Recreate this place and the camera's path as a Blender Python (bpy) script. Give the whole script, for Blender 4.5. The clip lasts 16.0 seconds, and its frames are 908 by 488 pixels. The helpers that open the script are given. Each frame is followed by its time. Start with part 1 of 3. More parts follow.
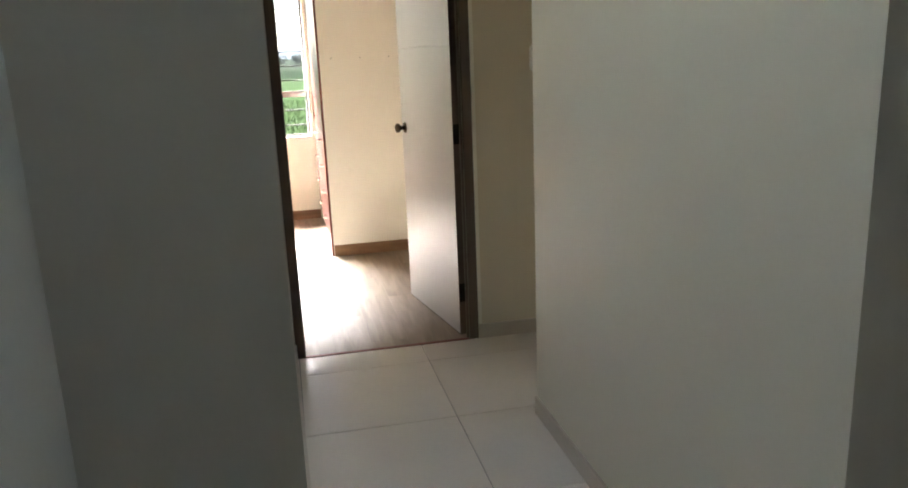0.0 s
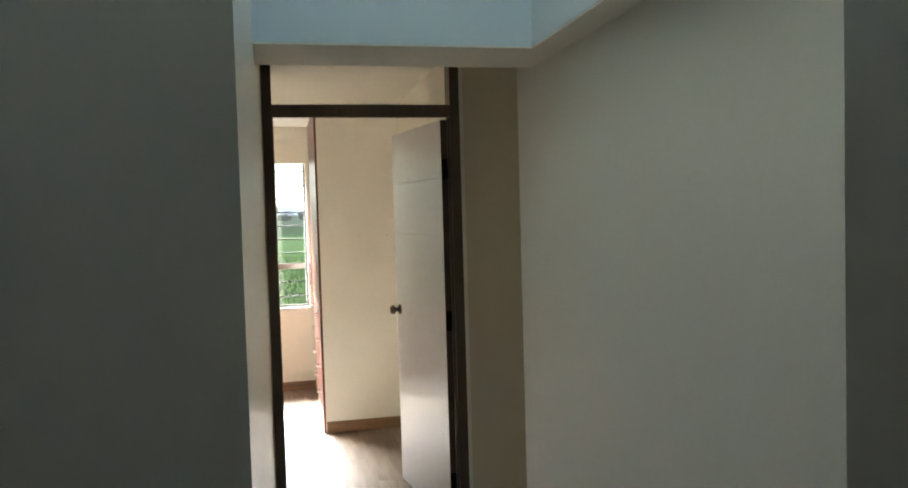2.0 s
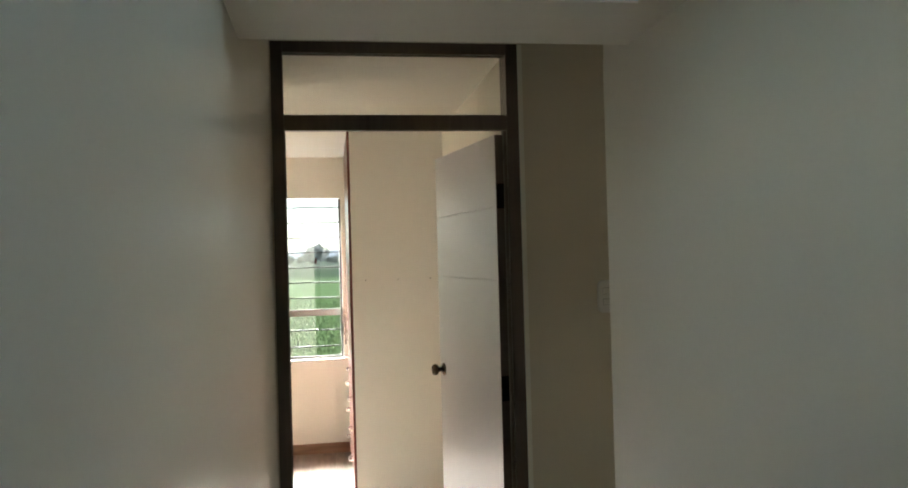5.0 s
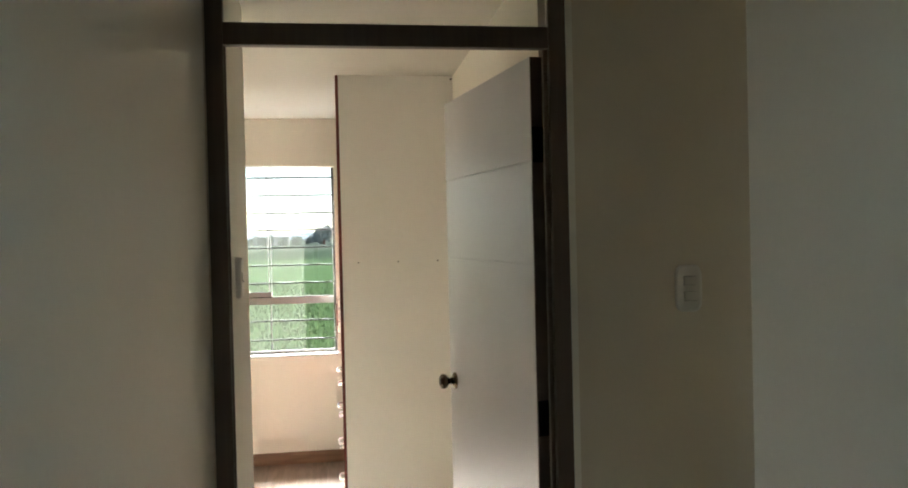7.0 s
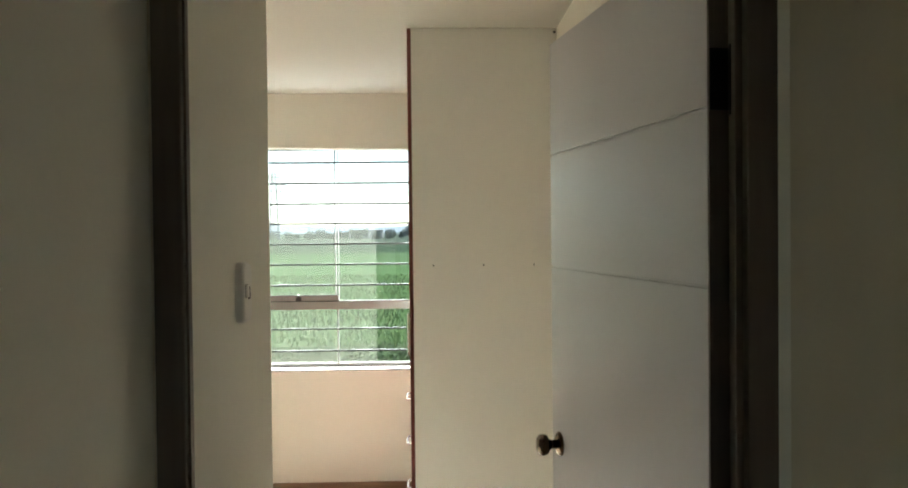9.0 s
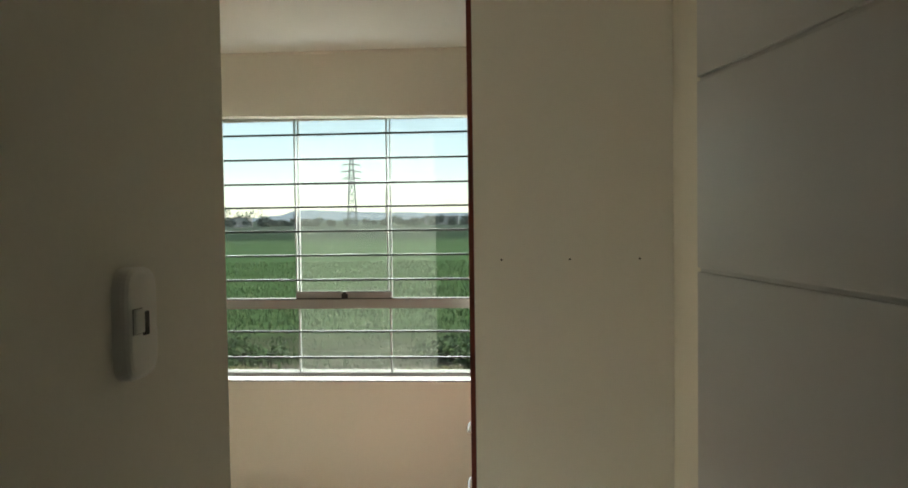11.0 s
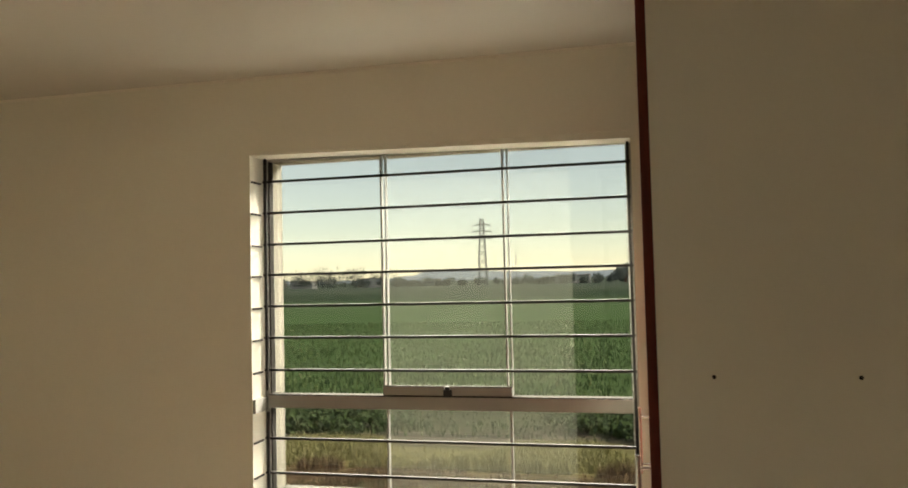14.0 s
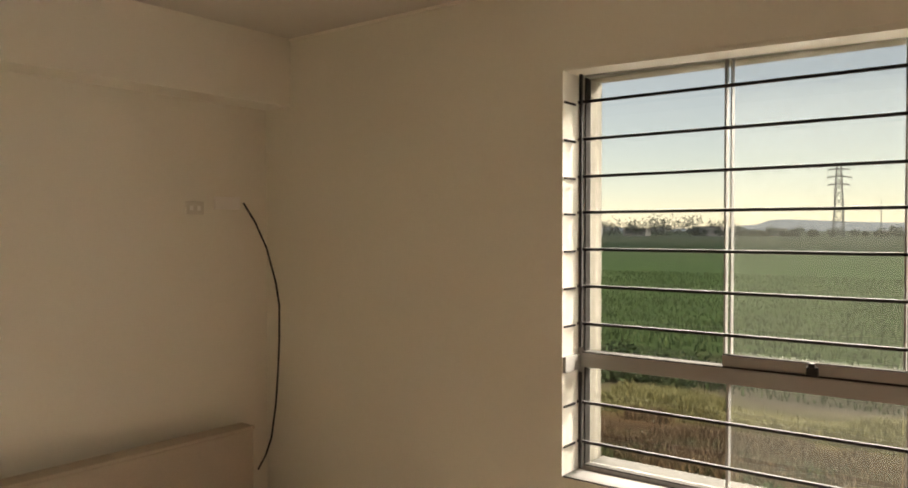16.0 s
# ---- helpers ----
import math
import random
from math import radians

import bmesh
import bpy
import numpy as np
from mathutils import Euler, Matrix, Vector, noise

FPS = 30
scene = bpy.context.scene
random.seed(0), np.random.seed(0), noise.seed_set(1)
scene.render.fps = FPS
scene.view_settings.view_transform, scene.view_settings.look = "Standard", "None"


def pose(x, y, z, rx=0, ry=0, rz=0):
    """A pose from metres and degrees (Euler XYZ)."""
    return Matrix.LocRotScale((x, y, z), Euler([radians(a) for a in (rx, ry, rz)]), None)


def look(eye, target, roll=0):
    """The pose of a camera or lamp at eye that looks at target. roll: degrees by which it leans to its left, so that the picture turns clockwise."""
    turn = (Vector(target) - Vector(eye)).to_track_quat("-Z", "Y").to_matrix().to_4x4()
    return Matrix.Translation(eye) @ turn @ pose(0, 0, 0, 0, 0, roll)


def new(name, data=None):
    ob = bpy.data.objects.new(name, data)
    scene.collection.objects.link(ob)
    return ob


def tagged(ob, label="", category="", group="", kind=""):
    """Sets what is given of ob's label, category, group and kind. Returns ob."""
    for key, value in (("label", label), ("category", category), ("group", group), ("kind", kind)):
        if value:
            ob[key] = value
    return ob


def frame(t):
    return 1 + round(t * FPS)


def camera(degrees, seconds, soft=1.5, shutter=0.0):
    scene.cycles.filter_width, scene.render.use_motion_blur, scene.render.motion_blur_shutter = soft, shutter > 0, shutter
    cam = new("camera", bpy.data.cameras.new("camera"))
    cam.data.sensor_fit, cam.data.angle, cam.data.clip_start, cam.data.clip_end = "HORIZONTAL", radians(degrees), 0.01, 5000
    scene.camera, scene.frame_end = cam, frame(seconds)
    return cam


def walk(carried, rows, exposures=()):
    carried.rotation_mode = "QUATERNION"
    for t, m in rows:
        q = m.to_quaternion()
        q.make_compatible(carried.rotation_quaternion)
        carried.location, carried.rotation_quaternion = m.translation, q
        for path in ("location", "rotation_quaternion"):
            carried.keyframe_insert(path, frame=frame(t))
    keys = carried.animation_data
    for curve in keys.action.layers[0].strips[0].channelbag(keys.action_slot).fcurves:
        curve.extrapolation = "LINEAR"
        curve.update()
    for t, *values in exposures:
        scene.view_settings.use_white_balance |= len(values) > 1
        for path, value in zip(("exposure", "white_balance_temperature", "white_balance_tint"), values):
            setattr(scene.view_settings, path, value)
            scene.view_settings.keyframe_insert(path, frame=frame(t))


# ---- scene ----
# ---------------------------------------------------------------- camera
cam = camera(60.5, 16.0, soft=1.8)
#  t, x, y, z, yaw, pitch, roll
PATH = [
    (0.0, -0.009, -3.785, 1.482, -12.53, -13.92, 2.24),
    (0.5, -0.002, -3.785, 1.487, -13.45, -13.72, 1.58),
    (1.0, 0.02, -3.785, 1.543, -13.89, -11.74, 1.72),
    (1.5, 0.021, -3.786, 1.611, -14.11, -7.25, 1.63),
    (2.0, 0.035, -3.80, 1.640, -12.37, -2.52, 1.63),
    (2.5, 0.048, -3.742, 1.634, -10.78, 0.09, 1.68),
    (3.0, 0.044, -3.632, 1.636, -10.24, 0.14, 1.55),
    (5.5, 0.191, -2.765, 1.619, -8.01, 0.78, 1.29),
    (6.0, 0.196, -2.519, 1.627, -7.24, 0.27, 0.96),
    (6.5, 0.224, -2.303, 1.627, -8.81, 0.18, 1.34),
    (7.0, 0.289, -2.071, 1.598, -8.24, -0.67, 1.34),
    (7.5, 0.342, -1.856, 1.612, -5.9, -0.78, 1.35),
    (8.0, 0.35, -1.625, 1.6, -4.02, -1.02, 1.0),
    (8.5, 0.363, -1.4, 1.608, -2.74, -0.88, 0.88),
    (10.8, 0.406, -0.444, 1.58, 3.67, -1.83, 0.5),
    (11.0, 0.401, -0.357, 1.594, 4.08, -1.91, 0.76),
    (11.5, 0.38, -0.189, 1.607, 3.0, -0.6, 0.97),
    (12.0, 0.411, 0.018, 1.601, 3.93, 0.37, 1.34),
    (12.5, 0.428, 0.218, 1.63, 7.93, 2.4, 1.93),
    (13.0, 0.386, 0.376, 1.62, 12.19, 2.36, 1.59),
    (13.5, 0.332, 0.563, 1.615, 13.58, 2.24, 1.52),
    (14.0, 0.274, 0.762, 1.624, 13.66, 2.61, 1.37),
    (14.5, 0.231, 0.92, 1.618, 14.86, 1.74, 1.4),
    (15.0, 0.219, 1.071, 1.635, 21.96, 1.83, 1.5),
    (15.5, 0.145, 1.2, 1.592, 29.75, 0.35, 0.49),
    (16.0, 0.089, 1.262, 1.6, 37.8, -1.03, 0.02),
]
EXPOSURES = [
    (0.0, 3.2, 6700, 13), (1.0, 3.0, 6700, 10), (2.0, 2.66, 6500, 8), (3.0, 2.6, 6500, 8), (5.5, 2.5, 6500, 8), (8.5, 2.42, 6200, 2),
    (11.0, 1.27, 6400, -3), (12.5, 1.05, 8000, 0), (14.0, 0.84, 8100, 4), (15.0, 0.56, 8000, 7), (16.0, 0.82, 8000, 12),
]
walk(cam, [(t, pose(x, y, z, 90 + p, r, w)) for t, x, y, z, w, p, r in PATH], EXPOSURES)

# ---------------------------------------------------------------- light
SUN_EL, SUN_AZ = radians(50), radians(104)
world = bpy.data.worlds.new("sky")
scene.world = world
world.use_nodes = True
wn, wl = world.node_tree.nodes, world.node_tree.links
sky = wn.new("ShaderNodeTexSky")
sky.sky_type = "NISHITA"
sky.sun_disc = False
sky.sun_elevation, sky.sun_rotation = SUN_EL, SUN_AZ
sky.air_density, sky.dust_density, sky.ozone_density = 1.0, 0.0, 1.5
wn["Background"].inputs["Strength"].default_value = 0.15
haze = wn.new("ShaderNodeHueSaturation")
haze.inputs["Saturation"].default_value = 0.65
wl.new(sky.outputs["Color"], haze.inputs["Color"])
wl.new(haze.outputs["Color"], wn["Background"].inputs["Color"])
sun = new("sun", bpy.data.lights.new("sun", "SUN"))
sun.data.energy, sun.data.angle, sun.data.color = 3.0, radians(0.6), (1.0, 0.94, 0.86)
sun.matrix_world = look((0, 0, 0), (-math.sin(SUN_AZ) * math.cos(SUN_EL), -math.cos(SUN_AZ) * math.cos(SUN_EL), -math.sin(SUN_EL)))

# added area lamp, out of view above the window, boosting the sky's light indoors
glow = new("sky_boost_lamp", bpy.data.lights.new("sky_boost_lamp", "AREA"))
glow.data.shape, glow.data.size, glow.data.size_y, glow.data.energy, glow.data.color = "RECTANGLE", 10.0, 2.6, 7500.0, (0.97, 0.98, 1.0)
glow.matrix_world = look((-1.6, 8.05, 6.05), (-0.4, 3.6, 1.4))



# ---------------------------------------------------------------- materials
def material(name, base, rough=0.6, metal=0.0, grain=0.0, grain_size=60.0, stain=0.0, stain_size=1.5, bump=0.0, bump_size=120.0, per_object=0.0, spec=0.5):
    """A painted or plain surface: stains at large scale, grain at small scale, fine relief."""
    m = bpy.data.materials.new(name)
    m.use_nodes = True
    n, l = m.node_tree.nodes, m.node_tree.links
    p = n["Principled BSDF"]
    p.inputs["Roughness"].default_value, p.inputs["Metallic"].default_value = rough, metal
    p.inputs["Specular IOR Level"].default_value = spec
    p.inputs["Base Color"].default_value = (*base, 1)
    tc = n.new("ShaderNodeTexCoord")
    last = None
    for amount, size, detail in ((stain, stain_size, 4), (grain, grain_size, 3)):
        if amount <= 0:
            continue
        t = n.new("ShaderNodeTexNoise")
        t.inputs["Scale"].default_value, t.inputs["Detail"].default_value = size, detail
        l.new(tc.outputs["Object"], t.inputs["Vector"])
        r = n.new("ShaderNodeMapRange")
        r.inputs[1].default_value, r.inputs[2].default_value = 0.15, 0.85
        r.inputs[3].default_value, r.inputs[4].default_value = 1 - amount, 1 + amount
        l.new(t.outputs[0], r.inputs[0])
        v = n.new("ShaderNodeVectorMath")
        v.operation = "SCALE"
        if last is None:
            v.inputs[0].default_value = base
        else:
            l.new(last, v.inputs[0])
        l.new(r.outputs[0], v.inputs["Scale"])
        last = v.outputs[0]
        if amount == stain:
            rr = n.new("ShaderNodeMapRange")
            rr.inputs[3].default_value, rr.inputs[4].default_value = max(0.02, rough - 0.02), min(1, rough + 0.02)
            l.new(t.outputs[0], rr.inputs[0])
            l.new(rr.outputs[0], p.inputs["Roughness"])
    if per_object > 0:
        oi = n.new("ShaderNodeObjectInfo")
        r = n.new("ShaderNodeMapRange")
        r.inputs[3].default_value, r.inputs[4].default_value = 1 - per_object, 1 + per_object
        l.new(oi.outputs["Random"], r.inputs[0])
        v = n.new("ShaderNodeVectorMath")
        v.operation = "SCALE"
        if last is None:
            v.inputs[0].default_value = base
        else:
            l.new(last, v.inputs[0])
        l.new(r.outputs[0], v.inputs["Scale"])
        last = v.outputs[0]
    if last is not None:
        l.new(last, p.inputs["Base Color"])
    if bump > 0:
        t = n.new("ShaderNodeTexNoise")
        t.inputs["Scale"].default_value, t.inputs["Detail"].default_value = bump_size, 4
        l.new(tc.outputs["Object"], t.inputs["Vector"])
        b = n.new("ShaderNodeBump")
        b.inputs["Strength"].default_value, b.inputs["Distance"].default_value = bump, 0.004
        l.new(t.outputs[0], b.inputs["Height"])
        l.new(b.outputs[0], p.inputs["Normal"])
    return m


def wood(name, dark, light, axis="Y", rough=0.35, stretch=14.0, size=5.0, per_object=0.1, bump=0.1):
    """Wood or wood print with its grain along one axis."""
    m = bpy.data.materials.new(name)
    m.use_nodes = True
    n, l = m.node_tree.nodes, m.node_tree.links
    p = n["Principled BSDF"]
    p.inputs["Roughness"].default_value = rough
    tc, mp, oi = n.new("ShaderNodeTexCoord"), n.new("ShaderNodeMapping"), n.new("ShaderNodeObjectInfo")
    mp.inputs["Scale"].default_value = [1.0 if a == axis else stretch for a in "XYZ"]
    add = n.new("ShaderNodeVectorMath")
    sh = n.new("ShaderNodeVectorMath")
    sh.operation = "SCALE"
    sh.inputs[0].default_value = (7.3, 11.7, 5.1)
    l.new(oi.outputs["Random"], sh.inputs["Scale"])
    l.new(tc.outputs["Object"], add.inputs[0])
    l.new(sh.outputs[0], add.inputs[1])
    l.new(add.outputs[0], mp.inputs["Vector"])
    t = n.new("ShaderNodeTexNoise")
    t.inputs["Scale"].default_value, t.inputs["Detail"].default_value, t.inputs["Distortion"].default_value = size, 7, 0.6
    l.new(mp.outputs[0], t.inputs["Vector"])
    r = n.new("ShaderNodeValToRGB")
    r.color_ramp.elements[0].position, r.color_ramp.elements[1].position = 0.32, 0.68
    r.color_ramp.elements[0].color, r.color_ramp.elements[1].color = (*dark, 1), (*light, 1)
    l.new(t.outputs[0], r.inputs[0])
    mr = n.new("ShaderNodeMapRange")
    mr.inputs[3].default_value, mr.inputs[4].default_value = 1 - per_object, 1 + per_object
    l.new(oi.outputs["Random"], mr.inputs[0])
    v = n.new("ShaderNodeVectorMath")
    v.operation = "SCALE"
    l.new(r.outputs[0], v.inputs[0])
    l.new(mr.outputs[0], v.inputs["Scale"])
    l.new(v.outputs[0], p.inputs["Base Color"])
    b = n.new("ShaderNodeBump")
    b.inputs["Strength"].default_value, b.inputs["Distance"].default_value = bump, 0.002
    l.new(t.outputs[0], b.inputs["Height"])
    l.new(b.outputs[0], p.inputs["Normal"])
    return m


def glass(name, tint=(0.95, 0.97, 0.96)):
    m = bpy.data.materials.new(name)
    m.use_nodes = True
    n, l = m.node_tree.nodes, m.node_tree.links
    n.remove(n["Principled BSDF"])
    tr, gl, mix, fr = n.new("ShaderNodeBsdfTransparent"), n.new("ShaderNodeBsdfGlossy"), n.new("ShaderNodeMixShader"), n.new("ShaderNodeFresnel")
    tr.inputs["Color"].default_value = (*tint, 1)
    gl.inputs["Roughness"].default_value = 0.02
    fr.inputs["IOR"].default_value = 1.45
    l.new(fr.outputs[0], mix.inputs[0])
    l.new(tr.outputs[0], mix.inputs[1])
    l.new(gl.outputs[0], mix.inputs[2])
    l.new(mix.outputs[0], n["Material Output"].inputs["Surface"])
    return m


PAINT = material("cream_wall_paint", (0.845, 0.82, 0.715), 0.55, stain=0.02, stain_size=1.2, grain=0.015, grain_size=90, bump=0.05, bump_size=45)
HALL = material("white_hall_paint", (0.83, 0.80, 0.70), 0.52, spec=0.3, stain=0.02, stain_size=1.0, grain=0.012, grain_size=80, bump=0.05, bump_size=30)
SATIN = material("white_satin_hall_paint", (0.83, 0.80, 0.70), 0.30, spec=0.5, stain=0.02, stain_size=1.0, grain=0.012, grain_size=80, bump=0.03, bump_size=12)
BEIGE = material("beige_lobby_paint", (0.74, 0.67, 0.54), 0.5, stain=0.02, stain_size=1.2, grain=0.015, grain_size=90, bump=0.05, bump_size=45)
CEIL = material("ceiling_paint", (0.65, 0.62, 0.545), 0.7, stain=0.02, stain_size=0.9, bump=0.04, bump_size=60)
# shaft paint tinted blue to carry the sky's blue light
SHAFT = material("sky_tinted_shaft_paint", (0.58, 0.68, 0.70), 0.5, stain=0.02, stain_size=1.0, bump=0.04)
PANEL = material("cream_melamine", (0.89, 0.87, 0.81), 0.4, stain=0.012, stain_size=2.0, bump=0.02, bump_size=200)
TILE = material("beige_porcelain_tile", (0.70, 0.655, 0.585), 0.32, stain=0.05, stain_size=3, grain=0.03, grain_size=60, per_object=0.03)
GROUT = material("dark_grout", (0.16, 0.145, 0.13), 0.9, grain=0.1, grain_size=150)
SKIRT = material("beige_tile_skirting", (0.56, 0.51, 0.44), 0.4, stain=0.05, stain_size=5, grain=0.03, grain_size=80)
FRAME = wood("dark_brown_door_frame", (0.115, 0.083, 0.062), (0.145, 0.106, 0.079), axis="Z", rough=0.45, stretch=20, size=3)
DOORPAINT = material("white_door_paint", (0.61, 0.615, 0.62), 0.36, grain=0.015, grain_size=9)
EDGE = wood("red_brown_edge_band", (0.11, 0.014, 0.009), (0.18, 0.03, 0.017), axis="Z", rough=0.4, stretch=18, size=4)
FRONT = wood("red_brown_lacquered_front", (0.06, 0.018, 0.012), (0.11, 0.038, 0.024), axis="Z", rough=0.33, stretch=12, size=3, bump=0.01)
LAMI = wood("brown_laminate", (0.175, 0.13, 0.096), (0.285, 0.22, 0.166), axis="Y", rough=0.5, stretch=9, size=2.2, per_object=0.12)
LAMX = wood("laminate_skirting", (0.20, 0.115, 0.065), (0.34, 0.21, 0.125), axis="X", rough=0.35, stretch=9, size=3)
BRASS = material("aged_brass", (0.13, 0.095, 0.06), 0.2, metal=1.0, stain=0.15, stain_size=30)
BLACK = material("black_metal", (0.012, 0.011, 0.010), 0.45, metal=0.4)
HINGE = material("dark_hinge_steel", (0.02, 0.018, 0.016), 0.4, metal=0.7)
ALU = material("grey_aluminium", (0.33, 0.325, 0.30), 0.65, metal=0.2, stain=0.05, stain_size=8)
BAR = material("dark_grille_paint", (0.02, 0.018, 0.017), 0.7, stain=0.2, stain_size=20, spec=0.2)
PLASTIC = material("ivory_switch_plastic", (0.84, 0.82, 0.76), 0.3)
CABLE = material("black_cable", (0.012, 0.010, 0.009), 0.5)
CHROME = material("chrome_handle", (0.75, 0.73, 0.70), 0.18, metal=1.0)
# grey tint added to the panes to dim the view outdoors
GLASS = glass("dimming_window_glass", (0.68, 0.69, 0.68))
CLEAR = glass("transom_glass", (0.97, 0.98, 0.97))
FABRIC = material("grey_brown_fabric", (0.50, 0.43, 0.34), 0.9, stain=0.06, stain_size=6, grain=0.08, grain_size=220, bump=0.2, bump_size=300)


# ---------------------------------------------------------------- helpers
def mesh_of(bm, name, mat, smooth=False):
    me = bpy.data.meshes.new(name)
    bmesh.ops.recalc_face_normals(bm, faces=bm.faces)
    bm.to_mesh(me)
    bm.free()
    me.materials.append(mat)
    if smooth:
        for f in me.polygons:
            f.use_smooth = True
    return me


def part(name, bm, mat, parent, label="", smooth=False):
    ob = new(name, mesh_of(bm, name, mat, smooth))
    if parent is not None:
        ob.parent = parent
    if label:
        ob["label"] = label
    return ob


def add_box(bm, x0, x1, y0, y1, z0, z1, bevel=0.0):
    r = bmesh.ops.create_cube(bm, size=1.0)
    bmesh.ops.scale(bm, vec=(x1 - x0, y1 - y0, z1 - z0), verts=r["verts"])
    bmesh.ops.translate(bm, vec=((x0 + x1) / 2, (y0 + y1) / 2, (z0 + z1) / 2), verts=r["verts"])
    if bevel > 0:
        edges = list({e for v in r["verts"] for e in v.link_edges})
        bmesh.ops.bevel(bm, geom=edges, offset=bevel, segments=2, affect="EDGES", profile=0.6)
    return bm


def box(x0, x1, y0, y1, z0, z1, bevel=0.0):
    return add_box(bmesh.new(), x0, x1, y0, y1, z0, z1, bevel)


def tube(points, radius, sides=8):
    """A round rod through points."""
    bm = bmesh.new()
    pts = [Vector(p) for p in points]
    rings = []
    for i, p in enumerate(pts):
        d = (pts[min(i + 1, len(pts) - 1)] - pts[max(i - 1, 0)]).normalized()
        a = d.orthogonal().normalized() if abs(d.z) > 0.9 else d.cross(Vector((0, 0, 1))).normalized()
        b = d.cross(a)
        rings.append([bm.verts.new(p + radius * (math.cos(k * math.tau / sides) * a + math.sin(k * math.tau / sides) * b)) for k in range(sides)])
    for r, s in zip(rings, rings[1:]):
        for k in range(sides):
            bm.faces.new((r[k], r[(k + 1) % sides], s[(k + 1) % sides], s[k]))
    bm.faces.new(rings[0][::-1])
    bm.faces.new(rings[-1])
    return bm


def lathe(profile, m, sides=20):
    """A turned body: profile of (radius, height) about z, then moved by m."""
    bm = bmesh.new()
    rings = [[bm.verts.new(m @ Vector((r * math.cos(k * math.tau / sides), r * math.sin(k * math.tau / sides), h))) for k in range(sides)] for r, h in profile]
    for r, s in zip(rings, rings[1:]):
        for k in range(sides):
            bm.faces.new((r[k], r[(k + 1) % sides], s[(k + 1) % sides], s[k]))
    bm.faces.new(rings[0][::-1])
    bm.faces.new(rings[-1])
    return bm


def structure(name, bm, mat, label, category):
    return tagged(part(name, bm, mat, None), label, category, kind="structure")


# ---------------------------------------------------------------- plan, in metres
XL, XR = -0.065, 0.926            # hall passage walls
Y_IN = -2.70                      # where the passage begins
Y_BB = -1.10                      # back edge of the slab rim
Y_RE = -0.925                     # end of the passage's right wall
Z_BEAM = 2.147                    # underside of the slab rim round the light shaft
X_SH, Y_SH = 0.822, -1.43         # edges of the light shaft
DW = 0.86                         # door opening
Y_D = 0.12                        # door wall's thickness
ZC = 2.443                        # bedroom ceiling
XE, Y_E = -0.05, 0.85             # entry's left wall and its end
XB = 0.895                        # bedroom's right wall
Y_P, X_P = 2.033, 0.275           # closet side
Y_W = 3.55                        # window wall
XLB = -2.77                       # bedroom's left wall
WX0, WX1, WZ0, WZ1 = -1.225, 0.245, 0.765, 2.135
TW = 0.268                        # window wall's thickness


def prism(corners, z0, z1):
    """An upright block over a polygon of floor corners."""
    bm = bmesh.new()
    lo = [bm.verts.new((x, y, z0)) for x, y in corners]
    hi = [bm.verts.new((x, y, z1)) for x, y in corners]
    bm.faces.new(lo[::-1])
    bm.faces.new(hi)
    for i in range(len(lo)):
        j = (i + 1) % len(lo)
        bm.faces.new((lo[i], lo[j], hi[j], hi[i]))
    return bm


# ---------------------------------------------------------------- hall and light shaft
X_NL = -0.021                     # near corner of the passage's left wall
X_HW = -0.337                     # hall's side wall
Z_TOP = 5.0
structure("wall_hall_left", prism([(X_NL, Y_IN), (XL + 0.015, 0.0), (-0.6, 0.0), (-0.6, Y_IN)], 0, Z_TOP), SATIN, "smooth satin off-white painted passage wall beside the bedroom door", "wall")
structure("wall_hall_right", box(XR, 2.0, Y_IN, Y_RE, 0, Z_BEAM), HALL, "smooth off-white painted passage wall above tile skirting", "wall")
structure("wall_shaft_right", box(X_SH, 2.0, Y_IN, Y_SH, Z_BEAM, Z_TOP), SHAFT, "pale painted upper wall of the open light shaft", "wall")
structure("beam_shaft", box(XL - 0.2, 2.6, Y_SH, Y_BB, Z_BEAM, Z_TOP), SHAFT, "painted beam below the light shaft before the door", "beam")
structure("beam_side", box(XR + 0.002, 2.6, Y_BB, Y_RE, Z_BEAM, 2.62), HALL, "painted lintel over the lobby corner", "beam")
# thin slabs in plain hall paint keep the shaft's blue tint off the undersides
structure("trim_soffit_beam", box(XL - 0.02, 1.0, Y_SH + 0.001, Y_BB - 0.001, Z_BEAM - 0.005, Z_BEAM - 0.0005), HALL, "cream painted underside of the beam", "trim")
structure("trim_soffit_side", box(X_SH + 0.001, XR - 0.0005, Y_IN, Y_SH, Z_BEAM - 0.005, Z_BEAM - 0.0005), HALL, "cream painted underside of the slab rim", "trim")
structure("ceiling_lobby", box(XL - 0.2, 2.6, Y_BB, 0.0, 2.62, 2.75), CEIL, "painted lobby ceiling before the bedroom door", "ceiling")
bm = bmesh.new()
add_box(bm, -0.6, -0.046, 0, Y_D, 0, 2.75)
add_box(bm, DW + 0.049, 2.6, 0, Y_D, 0, 2.75)
add_box(bm, -0.046, DW + 0.049, 0, Y_D, 2.441, 2.75)
structure("wall_door", bm, BEIGE, "beige painted wall round the bedroom door frame", "wall")
